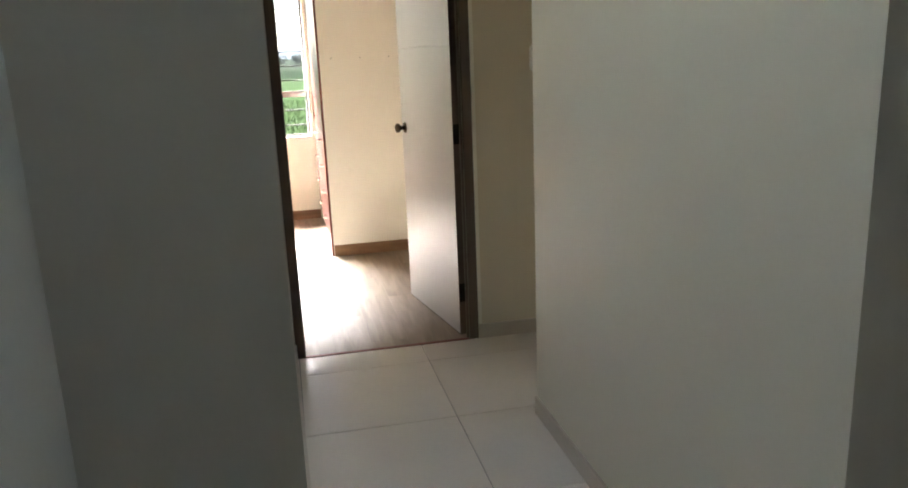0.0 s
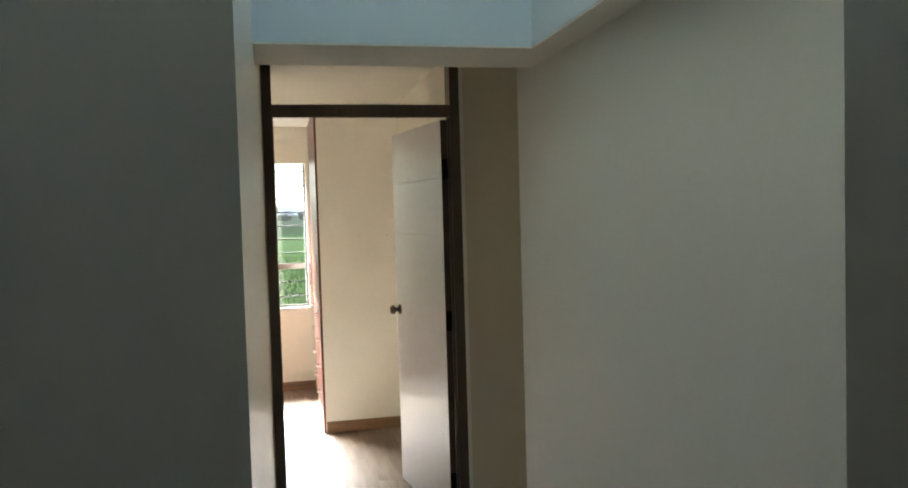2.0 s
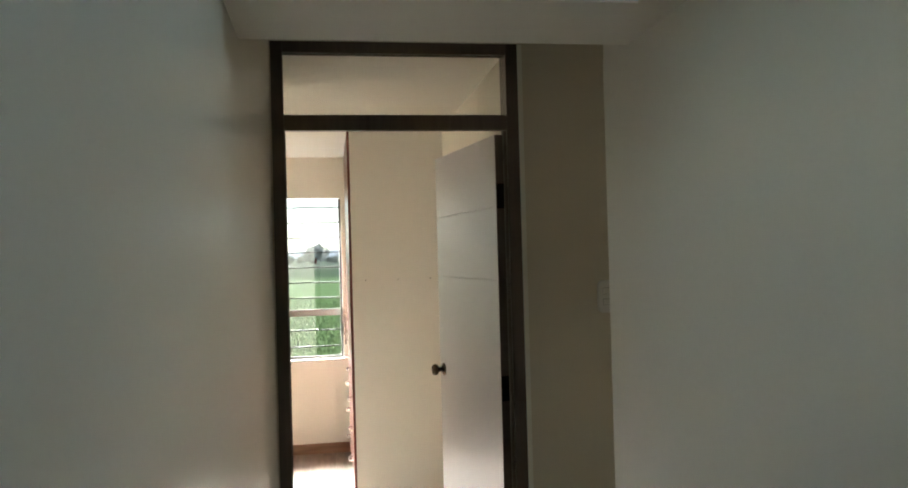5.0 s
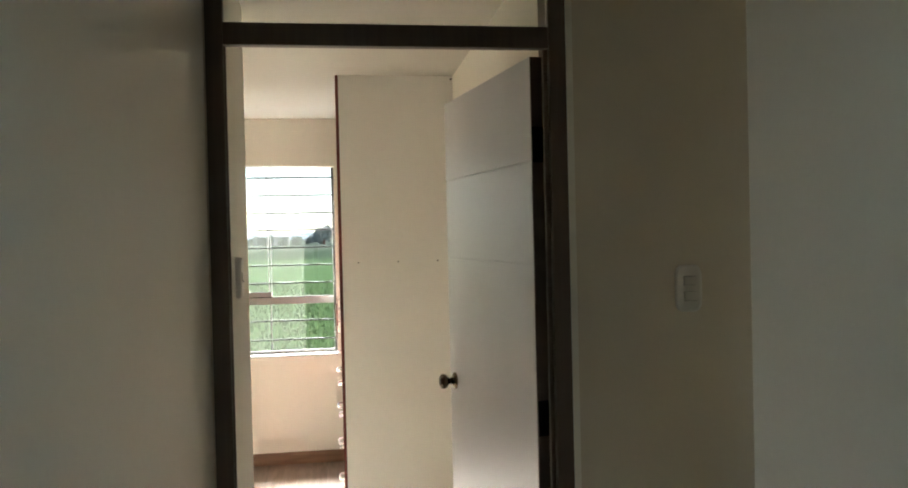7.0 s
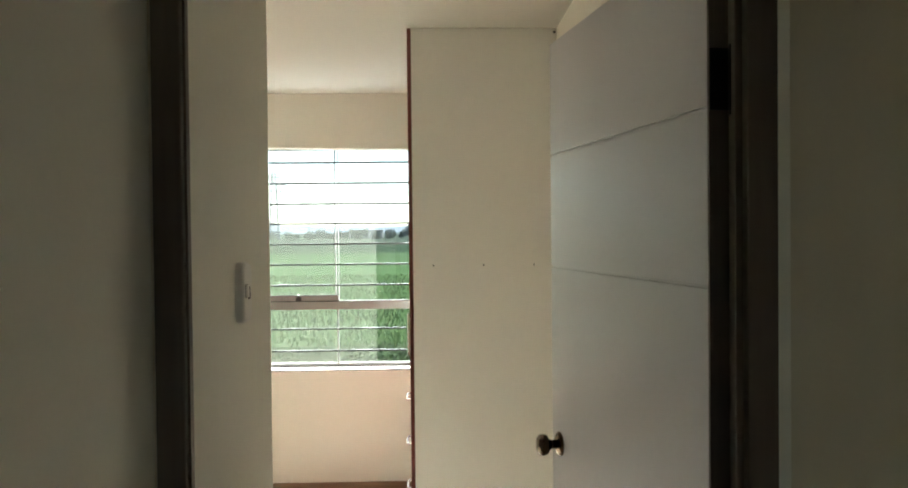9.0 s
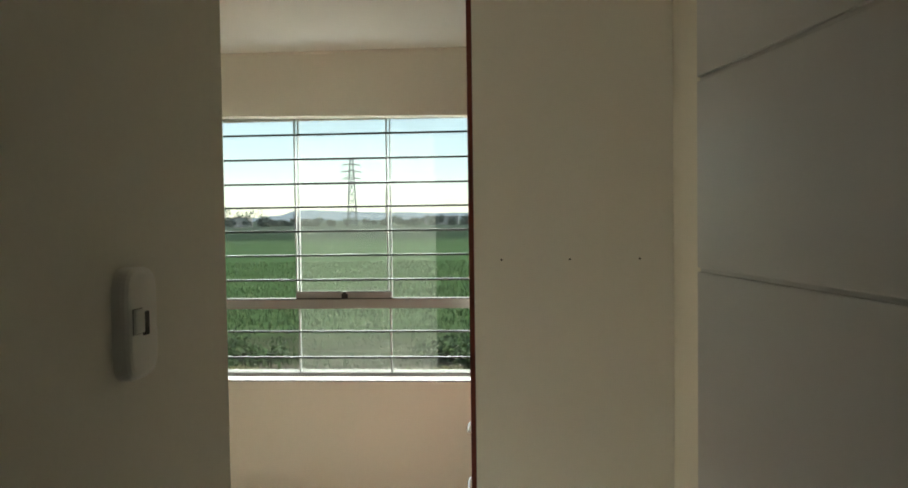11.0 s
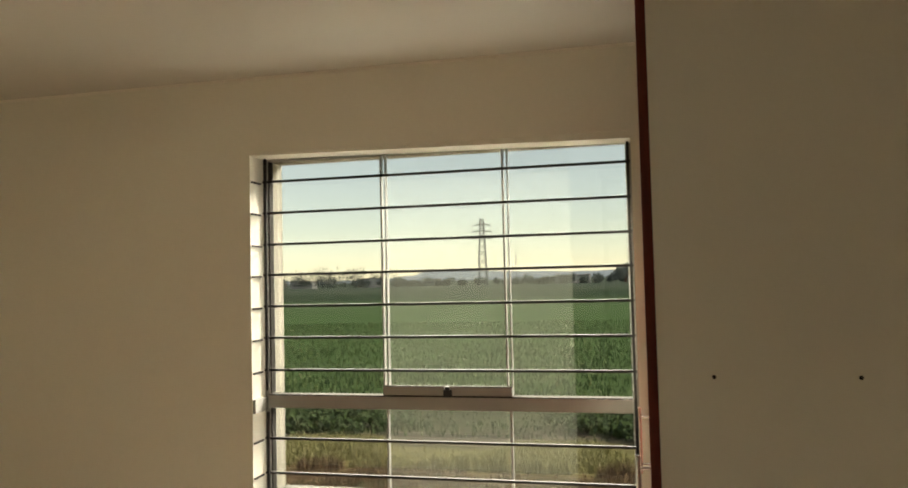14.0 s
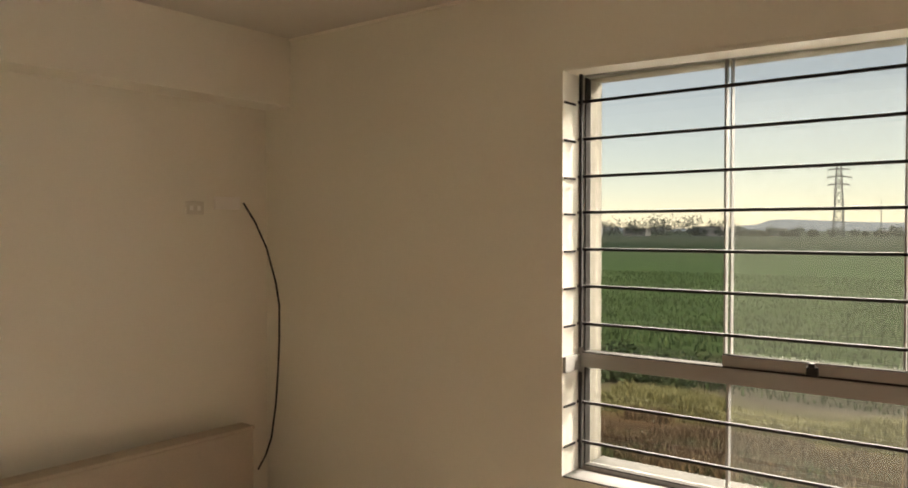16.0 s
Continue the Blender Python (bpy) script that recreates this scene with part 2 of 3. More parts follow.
structure("wall_lobby_end", box(2.5, 2.6, Y_RE, 0, 0, 2.62), BEIGE, "beige painted end wall of the small lobby", "wall")
# unseen corner with an opening, added to bring daylight into the lobby
structure("wall_lobby_side", box(2.5, 2.6, -1.6, Y_RE - 0.001, 0, 2.45), BEIGE, "beige painted side wall round the lobby's corner", "wall")
structure("wall_lobby_corner", box(2.0, 2.6, -1.7, -1.601, 0, 0.45), BEIGE, "beige painted wall under an unseen opening that lights the lobby", "wall")
# added slab, out of view, that blocks the sun from this opening
structure("ceiling_sun_block", box(2.001, 5.4, -4.5, Y_RE - 0.001, 2.45, 2.62), CEIL, "plain unseen slab that keeps the sun off the lobby's opening", "ceiling")
structure("wall_hall_west", box(-0.6, X_HW, -5.5, Y_IN, 0, 2.5), HALL, "plain painted side wall of the hall", "wall")
structure("wall_hall_back", box(-0.6, 2.0, -5.62, -5.5, 0, 2.5), HALL, "plain painted back wall of the hall", "wall")
structure("wall_hall_east", box(1.9, 2.0, -5.5, Y_IN, 0, 2.5), HALL, "plain painted side wall of the hall", "wall")
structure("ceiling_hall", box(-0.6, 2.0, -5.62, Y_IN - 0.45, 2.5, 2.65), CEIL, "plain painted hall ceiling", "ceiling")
structure("wall_shaft_front", box(-0.6, 2.0, Y_IN - 0.6, Y_IN - 0.45, 2.65, Z_TOP), SHAFT, "pale painted front wall of the light shaft", "wall")
structure("wall_shaft_east", box(1.9, 2.0, Y_IN - 0.45, Y_IN, 2.5, Z_TOP), SHAFT, "pale painted side wall of the light shaft", "wall")
structure("wall_shaft_west", box(-0.6, X_HW, Y_IN - 0.45, Y_IN, 2.5, Z_TOP), SHAFT, "pale painted side wall of the light shaft", "wall")
hall_floor = structure("floor_hall", box(-0.6, 2.6, -5.62, 0.0, -0.12, -0.006), GROUT, "floor of large beige porcelain tiles with dark joints", "floor")

# ---------------------------------------------------------------- bedroom shell
bed_floor = structure("floor_bedroom", box(-2.9, 1.05, 0.0, 3.8, -0.12, -0.009), GROUT, "floor of worn brown laminate planks", "floor")
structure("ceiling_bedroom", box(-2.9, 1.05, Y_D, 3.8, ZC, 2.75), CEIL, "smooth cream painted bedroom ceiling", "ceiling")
structure("wall_entry", box(-2.9, XE, Y_D, Y_E, 0, ZC), PAINT, "cream painted entry wall carrying the light switch", "wall")
structure("wall_bedroom_right", box(XB, 1.05, Y_D, 3.8, 0, ZC), PAINT, "cream painted wall behind the open door", "wall")
structure("wall_bedroom_left", box(XLB - 0.13, XLB, Y_E, 3.8, 0, ZC), PAINT, "cream painted side wall with a deep beam", "wall")
structure("beam_bedroom", box(XLB, -2.6, Y_E, Y_W, 2.145, ZC), PAINT, "cream painted ceiling beam along the side wall", "beam")
bm = bmesh.new()
add_box(bm, XLB, WX0, Y_W, Y_W + TW, 0, ZC)
add_box(bm, WX1, XB, Y_W, Y_W + TW, 0, ZC)
add_box(bm, WX0, WX1, Y_W, Y_W + TW, 0, WZ0)
add_box(bm, WX0, WX1, Y_W, Y_W + TW, WZ1, ZC)
structure("wall_window", bm, PAINT, "cream painted wall round the barred window", "wall")
bm = prism([(WX0, Y_W + 0.002), (WX1, Y_W + 0.002), (WX1, 3.658), (WX0, 3.658)], WZ1 - 0.003, WZ1 - 0.0005)
for v in bm.verts:
    if v.co.z < WZ1 - 0.002 and v.co.x > 0:
        v.co.z = WZ1 - 0.028
structure("trim_window_head", bm, PAINT, "uneven cream plaster under the window head", "trim")
structure("trim_ceiling", box(-2.6, X_P, Y_W - 0.009, Y_W, ZC - 0.010, ZC), material("pale_caulk", (0.88, 0.84, 0.74), 0.5), "thin pale bead of filler where wall meets ceiling", "trim")

# ---------------------------------------------------------------- skirtings
structure("baseboard_hall", box(XR - 0.012, XR, Y_IN, Y_RE - 0.001, 0, 0.078, 0.003), SKIRT, "beige tile skirting along the passage wall", "baseboard")
structure("baseboard_lobby", box(DW + 0.052, 2.5, -0.012, 0.0, 0, 0.078, 0.003), SKIRT, "beige tile skirting under the lobby wall", "baseboard")
structure("baseboard_passage", prism([(XL + 0.027, -0.012), (XL + 0.015, -0.012), (X_NL, Y_IN), (X_NL + 0.012, Y_IN)], 0, 0.078), SKIRT, "beige tile skirting along the passage wall", "baseboard")
structure("baseboard_window", box(XLB + 0.001, X_P, Y_W - 0.013, Y_W, 0, 0.085, 0.003), LAMX, "brown wood-print skirting under the window", "baseboard")
structure("baseboard_closet", box(X_P + 0.02, XB, Y_P - 0.013, Y_P - 0.001, 0, 0.085, 0.003), LAMX, "brown wood-print skirting along the closet side", "baseboard")
structure("baseboard_right", box(XB - 0.013, XB, Y_D, Y_P - 0.014, 0, 0.085, 0.003), LAMI, "brown wood-print skirting behind the door", "baseboard")
structure("baseboard_left", box(XLB, XLB + 0.013, Y_E, Y_W - 0.014, 0, 0.085, 0.003), LAMI, "brown wood-print skirting along the side wall", "baseboard")
structure("baseboard_entry", box(XE, XE + 0.013, Y_D, Y_E, 0, 0.085, 0.003), LAMI, "brown wood-print skirting along the entry wall", "baseboard")
structure("threshold", box(0.002, DW - 0.002, -0.006, 0.016, -0.004, 0.004, 0.002), EDGE, "thin dark red-brown strip between tiles and laminate", "threshold")

# ---------------------------------------------------------------- door frame
frame_set = tagged(new("door_frame"), "dark brown wooden door frame with a glazed transom", "door frame")
FD = 0.105
for name, b in (
    ("jamb", (-0.045, 0.0, -0.006, 0.024, 0, 2.44)),
    ("jamb", (DW, DW + 0.048, -0.006, FD, 0, 2.44)),
    ("head", (0.0, DW, -0.006, 0.024, 2.397, 2.44)),
    ("transom_bar", (0.0, DW, -0.006, 0.024, 2.10, 2.158)),
):
    part(name, box(*b, 0.003), FRAME, frame_set)
part("door_stop", box(0.0, 0.004, 0.006, 0.022, 0, 2.10, 0.001), FRAME, frame_set)
part("door_stop", box(DW - 0.012, DW, 0.012, 0.028, 0, 2.10, 0.002), FRAME, frame_set)
pane = part("transom_pane", box(0.001, DW - 0.001, 0.010, 0.014, 2.1585, 2.3965), CLEAR, frame_set, "clear glass transom pane")
pane.visible_shadow = False
for b in ((0.0, DW, 0.0145, 0.0235, 2.1585, 2.164), (0.0, DW, 0.0145, 0.0235, 2.391, 2.3965)):
    part("glazing_bead", box(*b, 0.002), FRAME, frame_set)

structure("trim_door_side", box(DW + 0.0485, DW + 0.068, -0.0035, 0.0, 0.079, 2.44, 0.001), material("pale_filler", (0.90, 0.87, 0.78), 0.5, stain=0.05, stain_size=6), "pale band of filler beside the dark door frame", "trim")

# ---------------------------------------------------------------- door leaf, standing open
HX, HY = 0.823, 0.060
leaf = tagged(new("door_1"), "white painted door standing open, with two grooves and a brass knob", "door", kind="structure")
leaf.matrix_world = pose(HX, HY, 0, 0, 0, 99.6)
LW = 0.812
G1, G2 = 1.51, 1.80
for z0, z1 in ((0.012, G1 - 0.003), (G1 + 0.003, G2 - 0.003), (G2 + 0.003, 2.093)):
    part("door_panel", box(0.004, LW, -0.036, 0.0, z0, z1, 0.0022), DOORPAINT, leaf)
part("door_core", box(0.006, LW - 0.002, -0.032, -0.005, 0.014, 2.09), DOORPAINT, leaf)
part("hinge_edge", box(-0.001, 0.0035, -0.0355, -0.0005, 0.013, 2.092), FRAME, leaf, "bare dark hinge edge")
part("bottom_edge", box(0.004, LW, -0.035, -0.001, 0.006, 0.0115), FRAME, leaf, "dark unpainted bottom edge")
for side in (1, -1):
    y0 = 0.0 if side > 0 else -0.036
    m = pose(LW - 0.062, y0, 1.055, -90 * side)
    knob = part("knob", lathe([(0.012, 0.012), (0.0115, 0.024), (0.014, 0.030), (0.024, 0.036), (0.0275, 0.045), (0.0265, 0.054), (0.019, 0.060), (0.006, 0.0615)], m, 24), BRASS, leaf, "aged brass knob", True)
    part("rose", lathe([(0.031, 0.0), (0.031, 0.003), (0.027, 0.008), (0.015, 0.012)], m, 28), BRASS, knob, "", True)
part("latch_plate", box(LW, LW + 0.0015, -0.03, -0.008, 1.02, 1.09), BRASS, leaf)
for z in (0.24, 1.075, 1.846):
    hinge = part("hinge", tube([(-0.004, -0.041, z - 0.05), (-0.004, -0.041, z + 0.05)], 0.0075, 12), HINGE, leaf, "black steel hinge")
    part("hinge_leaf", box(-0.0035, -0.0012, -0.0355, -0.001, z - 0.05, z + 0.05), HINGE, hinge)
    for dz in (-0.053, 0.053):
        part("finial", lathe([(0.0075, -0.004), (0.006, 0.004)], pose(-0.004, -0.041, z + dz), 10), HINGE, hinge)


# ---------------------------------------------------------------- switches
def wall_switch(name, m, label, rockers, depth=0.012):
    """A rounded, bulging plate with rockers (x0, x1, z0, z1); local x across, z up, y out of the wall."""
    thing = tagged(new(name), label, "switch")
    thing.matrix_world = m
    w, h, d = 0.039, 0.066, depth
    bm = bmesh.new()
    rings = []
    for f, y in ((1.0, 0.0), (1.0, d * 0.5), (0.97, d * 0.75), (0.90, d * 0.93), (0.80, d)):
        ring = []
        for k in range(32):
            a = k * math.tau / 32
            c, s = math.cos(a), math.sin(a)
            ring.append(bm.verts.new((w * math.copysign(abs(c) ** 0.45, c) * f, y, h * math.copysign(abs(s) ** 0.45, s) * (1 - (1 - f) * 0.6))))
        rings.append(ring)
    for r, s in zip(rings, rings[1:]):
        for k in range(32):
            bm.faces.new((r[k], r[(k + 1) % 32], s[(k + 1) % 32], s[k]))
    bm.faces.new(rings[-1])
    bm.faces.new(rings[0][::-1])
    part("plate", bm, PLASTIC, thing)
    for x0, x1, z0, z1 in rockers:
        part("rocker", box(x0, x1, d - 0.003, d + 0.004, z0, z1, 0.002), PLASTIC, thing)
        part("rocker_gap", box(x0 - 0.001, x1 + 0.001, d - 0.002, d + 0.0006, z0 - 0.001, z1 + 0.001), GREYGAP, thing, "dark plate painted as the shaded gap round the rocker")
    return thing


# plate round each rocker: the gap's shade is put into its dark colour
GREYGAP = material("shadowed_plastic_gap", (0.16, 0.15, 0.13), 0.6)
sw = wall_switch("light_switch", pose(XE, 0.53, 1.475, 0, 0, -90), "ivory plastic light switch plate on the entry wall", [(0.006, 0.028, -0.010, 0.018)], 0.020)
part("indicator", box(-0.008, 0.0045, 0.0185, 0.0225, -0.014, 0.014, 0.001), BLACK, sw, "small black slot")
wall_switch("hall_switch", pose(1.250, 0.0, 1.433, 0, 0, 180), "beige double switch plate on the lobby wall", [(-0.017, 0.017, 0.010, 0.034), (-0.017, 0.017, -0.034, -0.010)])

# ---------------------------------------------------------------- closet
closet = tagged(new("closet"), "built-in closet with cream side and glossy red-brown fronts", "closet")
part("side_panel", box(X_P + 0.016, XB - 0.001, Y_P, Y_P + 0.018, 0.0, ZC - 0.001), PANEL, closet, "cream panel with small screw holes")
part("edge_band", box(X_P, X_P + 0.0155, Y_P - 0.001, Y_P + 0.019, 0.0, ZC - 0.001, 0.001), EDGE, closet, "dark red-brown edge strip")
part("carcass", box(X_P + 0.022, XB - 0.002, Y_P + 0.019, Y_W - 0.001, 0.0, ZC - 0.002), EDGE, closet)
for x in (0.375, 0.583, 0.793):
    part("screw_hole", lathe([(0.0032, 0.0), (0.0032, 0.0015), (0.002, 0.0012)], pose(x, Y_P, 1.464, 90), 10), BLACK, closet)
part("screw_hole", lathe([(0.0055, 0.0), (0.0055, 0.0015), (0.003, 0.0012)], pose(0.885, Y_P, 2.425, 90), 10), BLACK, closet)
COLS = ((Y_P + 0.021, 2.715), (2.719, 3.398))
for a, b in COLS:
    d = part("closet_door", box(X_P + 0.002, X_P + 0.021, a, b, 0.905, ZC - 0.012, 0.0012), FRONT, closet)
    yh = b - 0.05
    h = part("handle", tube([(X_P - 0.028, yh, 0.99), (X_P - 0.028, yh, 1.20)], 0.0055, 10), CHROME, d, "slim chrome bar handle")
    for z in (1.02, 1.17):
        part("handle_post", tube([(X_P + 0.003, yh, z), (X_P - 0.028, yh, z)], 0.004, 8), CHROME, d)
    for z0, z1 in ((0.09, 0.29), (0.294, 0.494), (0.498, 0.698), (0.702, 0.900)):
        d = part("drawer", box(X_P + 0.002, X_P + 0.021, a, b, z0, z1, 0.0012), FRONT, closet)
        ym, zm = (a + b) / 2, z1 - 0.05
        part("handle", tube([(X_P + 0.003, ym - 0.065, zm), (X_P - 0.024, ym - 0.06, zm), (X_P - 0.028, ym, zm), (X_P - 0.024, ym + 0.06, zm), (X_P + 0.003, ym + 0.065, zm)], 0.005, 8), CHROME, d, "curved chrome pull")
part("filler", box(X_P + 0.004, X_P + 0.021, 3.402, Y_W - 0.002, 0.09, ZC - 0.012), FRONT, closet)
part("plinth", box(X_P + 0.02, X_P + 0.0215, Y_P + 0.02, Y_W - 0.002, 0.0, 0.086), EDGE, closet)

# ---------------------------------------------------------------- window
GY = 3.68                         # plane of the frames
win = tagged(new("window_1"), "grey aluminium window with sliding sashes", "window", kind="structure")
Z_M0, Z_M1 = 1.128, 1.178
for b in (
    (WX0, WX0 + 0.022, GY - 0.02, GY + 0.03, WZ0, WZ1),
    (WX1 - 0.022, WX1, GY - 0.02, GY + 0.03, WZ0, WZ1),
    (WX0 + 0.022, WX1 - 0.022, GY - 0.02, GY + 0.03, WZ1 - 0.011, WZ1),
    (WX0 + 0.022, WX1 - 0.022, GY - 0.02, GY + 0.03, WZ0, WZ0 + 0.02),
):
    part("window_frame", box(*b, 0.002), ALU, win)
part("middle_rail", box(WX0 + 0.022, WX1 - 0.022, GY - 0.035, GY + 0.03, Z_M0, Z_M1, 0.003), ALU, win)
part("middle_rail", box(WX0, WX0 + 0.012, Y_W + 0.004, GY - 0.021, Z_M0 - 0.01, Z_M1 - 0.006, 0.002), ALU, win)
STUCCO = material("weathered_outer_stucco", (0.30, 0.27, 0.22), 0.9, stain=0.15, stain_size=5, grain=0.08, grain_size=60)
for b in (
    (WX0 + 0.0005, WX0 + 0.006, GY + 0.031, Y_W + TW + 0.003, WZ0 + 0.009, WZ1 - 0.0065),
    (WX1 - 0.006, WX1 - 0.0005, GY + 0.031, Y_W + TW + 0.003, WZ0 + 0.009, WZ1 - 0.0065),
    (WX0 + 0.0005, WX1 - 0.0005, GY + 0.031, Y_W + TW + 0.003, WZ1 - 0.006, WZ1 - 0.0005),
):
    part("outer_reveal", box(*b), STUCCO, win, "weathered tan outer reveal")
part("outer_sill", box(WX0 + 0.001, WX1 - 0.001, GY + 0.031, Y_W + TW + 0.02, WZ0, WZ0 + 0.008, 0.002), material("weathered_concrete", (0.08, 0.075, 0.068), 0.95, spec=0.05, stain=0.15, stain_size=6), win, "weathered grey outer sill")
part("window_sill", box(WX0 + 0.001, WX1 - 0.001, Y_W + 0.002, GY - 0.021, WZ0, WZ0 + 0.006, 0.002), material("grey_sill_tile", (0.09, 0.085, 0.078), 0.9, spec=0.1, stain=0.1, stain_size=8), win)
# matt black for the gasket and for strips added to darken lit rail tops
RUBBER = material("matt_black_strip", (0.03, 0.028, 0.025), 0.95, spec=0.03)
part("rail_top_strip", box(WX0 + 0.023, WX1 - 0.023, GY - 0.0345, GY + 0.012, Z_M1, Z_M1 + 0.004), RUBBER, win, "black strip added to darken the lit top of the rail")
part("rail_top_strip", box(WX0 + 0.023, WX1 - 0.023, GY - 0.0195, GY + 0.012, WZ0 + 0.02, WZ0 + 0.024), RUBBER, win, "black strip added to darken the lit top of the rail")
for z0, z1 in ((WZ0 + 0.025, Z_M0), (Z_M1 + 0.005, WZ1 - 0.012)):
    part("gasket", box(WX0 + 0.0225, WX0 + 0.0275, GY - 0.018, GY + 0.0155, z0, z1), RUBBER, win, "black rubber glazing gasket")
M1, M2 = -0.722, -0.235
WHITEFRAME = material("pale_sash_aluminium", (0.32, 0.31, 0.29), 0.4, metal=0.4)
for x, w in ((M1, 0.006), (M1 + 0.018, 0.004), (M2, 0.006), (M2 + 0.018, 0.004)):
    part("mullion", box(x - w / 2, x + w / 2, GY - 0.012, GY + 0.014, Z_M1, WZ1 - 0.011, 0.001), WHITEFRAME, win)
for x in (M1 + 0.01, M2 + 0.01):
    part("mullion", box(x - 0.004, x + 0.004, GY - 0.01, GY + 0.012, WZ0 + 0.02, Z_M0, 0.001), WHITEFRAME, win)
part("sash_rail", box(M1, M2 + 0.02, GY - 0.03, GY - 0.013, Z_M1 + 0.0045, Z_M1 + 0.038, 0.002), ALU, win, "grey lower rail of the middle sash")
part("rail_top_strip", box(M1 + 0.001, M2 + 0.019, GY - 0.0295, GY - 0.0135, Z_M1 + 0.038, Z_M1 + 0.041), RUBBER, win, "black strip added to darken the lit top of the rail")
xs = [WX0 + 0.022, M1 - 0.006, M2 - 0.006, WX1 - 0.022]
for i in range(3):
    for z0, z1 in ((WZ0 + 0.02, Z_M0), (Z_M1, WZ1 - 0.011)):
        # panes cast no shadow, so daylight enters without the tint's dimming
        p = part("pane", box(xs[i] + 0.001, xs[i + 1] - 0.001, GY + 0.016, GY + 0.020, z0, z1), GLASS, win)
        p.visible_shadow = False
latch = tagged(part("latch", box(-0.478, -0.445, GY - 0.044, GY - 0.0305, Z_M1 + 0.002, Z_M1 + 0.03, 0.004), BLACK, win), "small black sash latch")
part("catch", box(-0.470, -0.453, GY - 0.05, GY - 0.036, Z_M1 + 0.0285, Z_M1 + 0.042, 0.003), BLACK, latch)

screen_mat = bpy.data.materials.new("insect_mesh")
screen_mat.use_nodes = True
n, l = screen_mat.node_tree.nodes, screen_mat.node_tree.links
mixer, clear_, dif, trl = n.new("ShaderNodeMixShader"), n.new("ShaderNodeBsdfTransparent"), n.new("ShaderNodeBsdfDiffuse"), n.new("ShaderNodeBsdfTranslucent")
mix2 = n.new("ShaderNodeMixShader")
dif.inputs["Color"].default_value = trl.inputs["Color"].default_value = (0.62, 0.61, 0.50, 1)
mixer.inputs[0].default_value, mix2.inputs[0].default_value = 0.02, 0.5
l.new(dif.outputs[0], mix2.inputs[1])
l.new(trl.outputs[0], mix2.inputs[2])
l.new(clear_.outputs[0], mixer.inputs[1])
l.new(mix2.outputs[0], mixer.inputs[2])
l.new(mixer.outputs[0], n["Material Output"].inputs["Surface"])
screen = tagged(new("insect_screen"), "pale sliding insect screen across the middle of the window", "screen")
for z0, z1 in ((WZ0 + 0.021, Z_M0 - 0.001), (Z_M1 + 0.001, WZ1 - 0.012)):
    p = part("mesh", box(M1 + 0.004, 0.015, GY + 0.0225, GY + 0.0235, z0, z1), screen_mat, screen)
    p.visible_shadow = False

# bars of the grille, with thin dark strips along the left reveal
grille = tagged(new("window_grille"), "dark painted steel security bars inside the window", "window grille")
BY = GY - 0.045
for z in (2.036, 1.909, 1.782, 1.660, 1.534, 1.408, 1.280, 1.010, 0.874):
    b = part("bar", box(WX0 + 0.012, WX1 - 0.004, BY - 0.005, BY + 0.005, z - 0.005, z + 0.005, 0.0015), BAR, grille)
    part("reveal_strip", box(WX0 + 0.001, WX0 + 0.007, Y_W + 0.006, BY - 0.004, z - 0.011, z - 0.004, 0.001), BAR, b)
for x, z0, z1 in ((WX0 + 0.029, 1.20, WZ1 - 0.006), (WX0 + 0.029, WZ0 + 0.02, 1.115), (WX1 - 0.012, WZ0 + 0.02, WZ1 - 0.004)):
    part("upright", box(x - 0.005, x + 0.005, BY - 0.016, BY - 0.006, z0, z1, 0.0015), BAR, grille)

# ---------------------------------------------------------------- small bedroom things
cable = tagged(part("cable", tube([(-2.768, 3.42, 1.721), (-2.74, 3.461, 1.637), (-2.7, 3.493, 1.521), (-2.665, 3.515, 1.367), (-2.65, 3.522, 1.264), (-2.645, 3.517, 1.11), (-2.645, 3.51, 0.983), (-2.65, 3.501, 0.829), (-2.66, 3.483, 0.678), (-2.68, 3.467, 0.601), (-2.71, 3.449, 0.536)], 0.0045, 8), CABLE, None, "", True), "thin black cable hanging loose from the wall corner", "cable")
OUTLET = material("grey_beige_outlet_plastic", (0.70, 0.665, 0.575), 0.4)
outlet = tagged(new("wall_outlet"), "small grey-beige outlet plate high on the wall near the cable", "outlet")
part("plate", box(XLB - 0.002, XLB + 0.008, 3.13, 3.215, 1.665, 1.72, 0.003), OUTLET, outlet)
for y in (3.155, 3.19):
    part("socket", box(XLB + 0.0082, XLB + 0.0095, y - 0.008, y + 0.008, 1.682, 1.702, 0.001), PANEL, outlet)
tagged(part("cable_cover", box(XLB - 0.002, XLB + 0.007, 3.27, 3.40, 1.69, 1.745, 0.003), PANEL, None), "flat cream blank plate from which the cable hangs", "cover plate")
head = tagged(new("headboard"), "low beige-brown headboard standing against the side wall", "headboard")
part("board", box(-2.70, -2.615, 1.75, 3.352, 0.0, 0.752, 0.006), FABRIC, head)
part("edge_trim", box(-2.704, -2.611, 1.746, 3.356, 0.7525, 0.766, 0.004), FABRIC, head)
lamp = tagged(new("ceiling_lamp"), "bare bulb in a cream ceiling lampholder, switched off", "ceiling lamp")
lamp.matrix_world = pose(-1.05, 2.23, ZC)
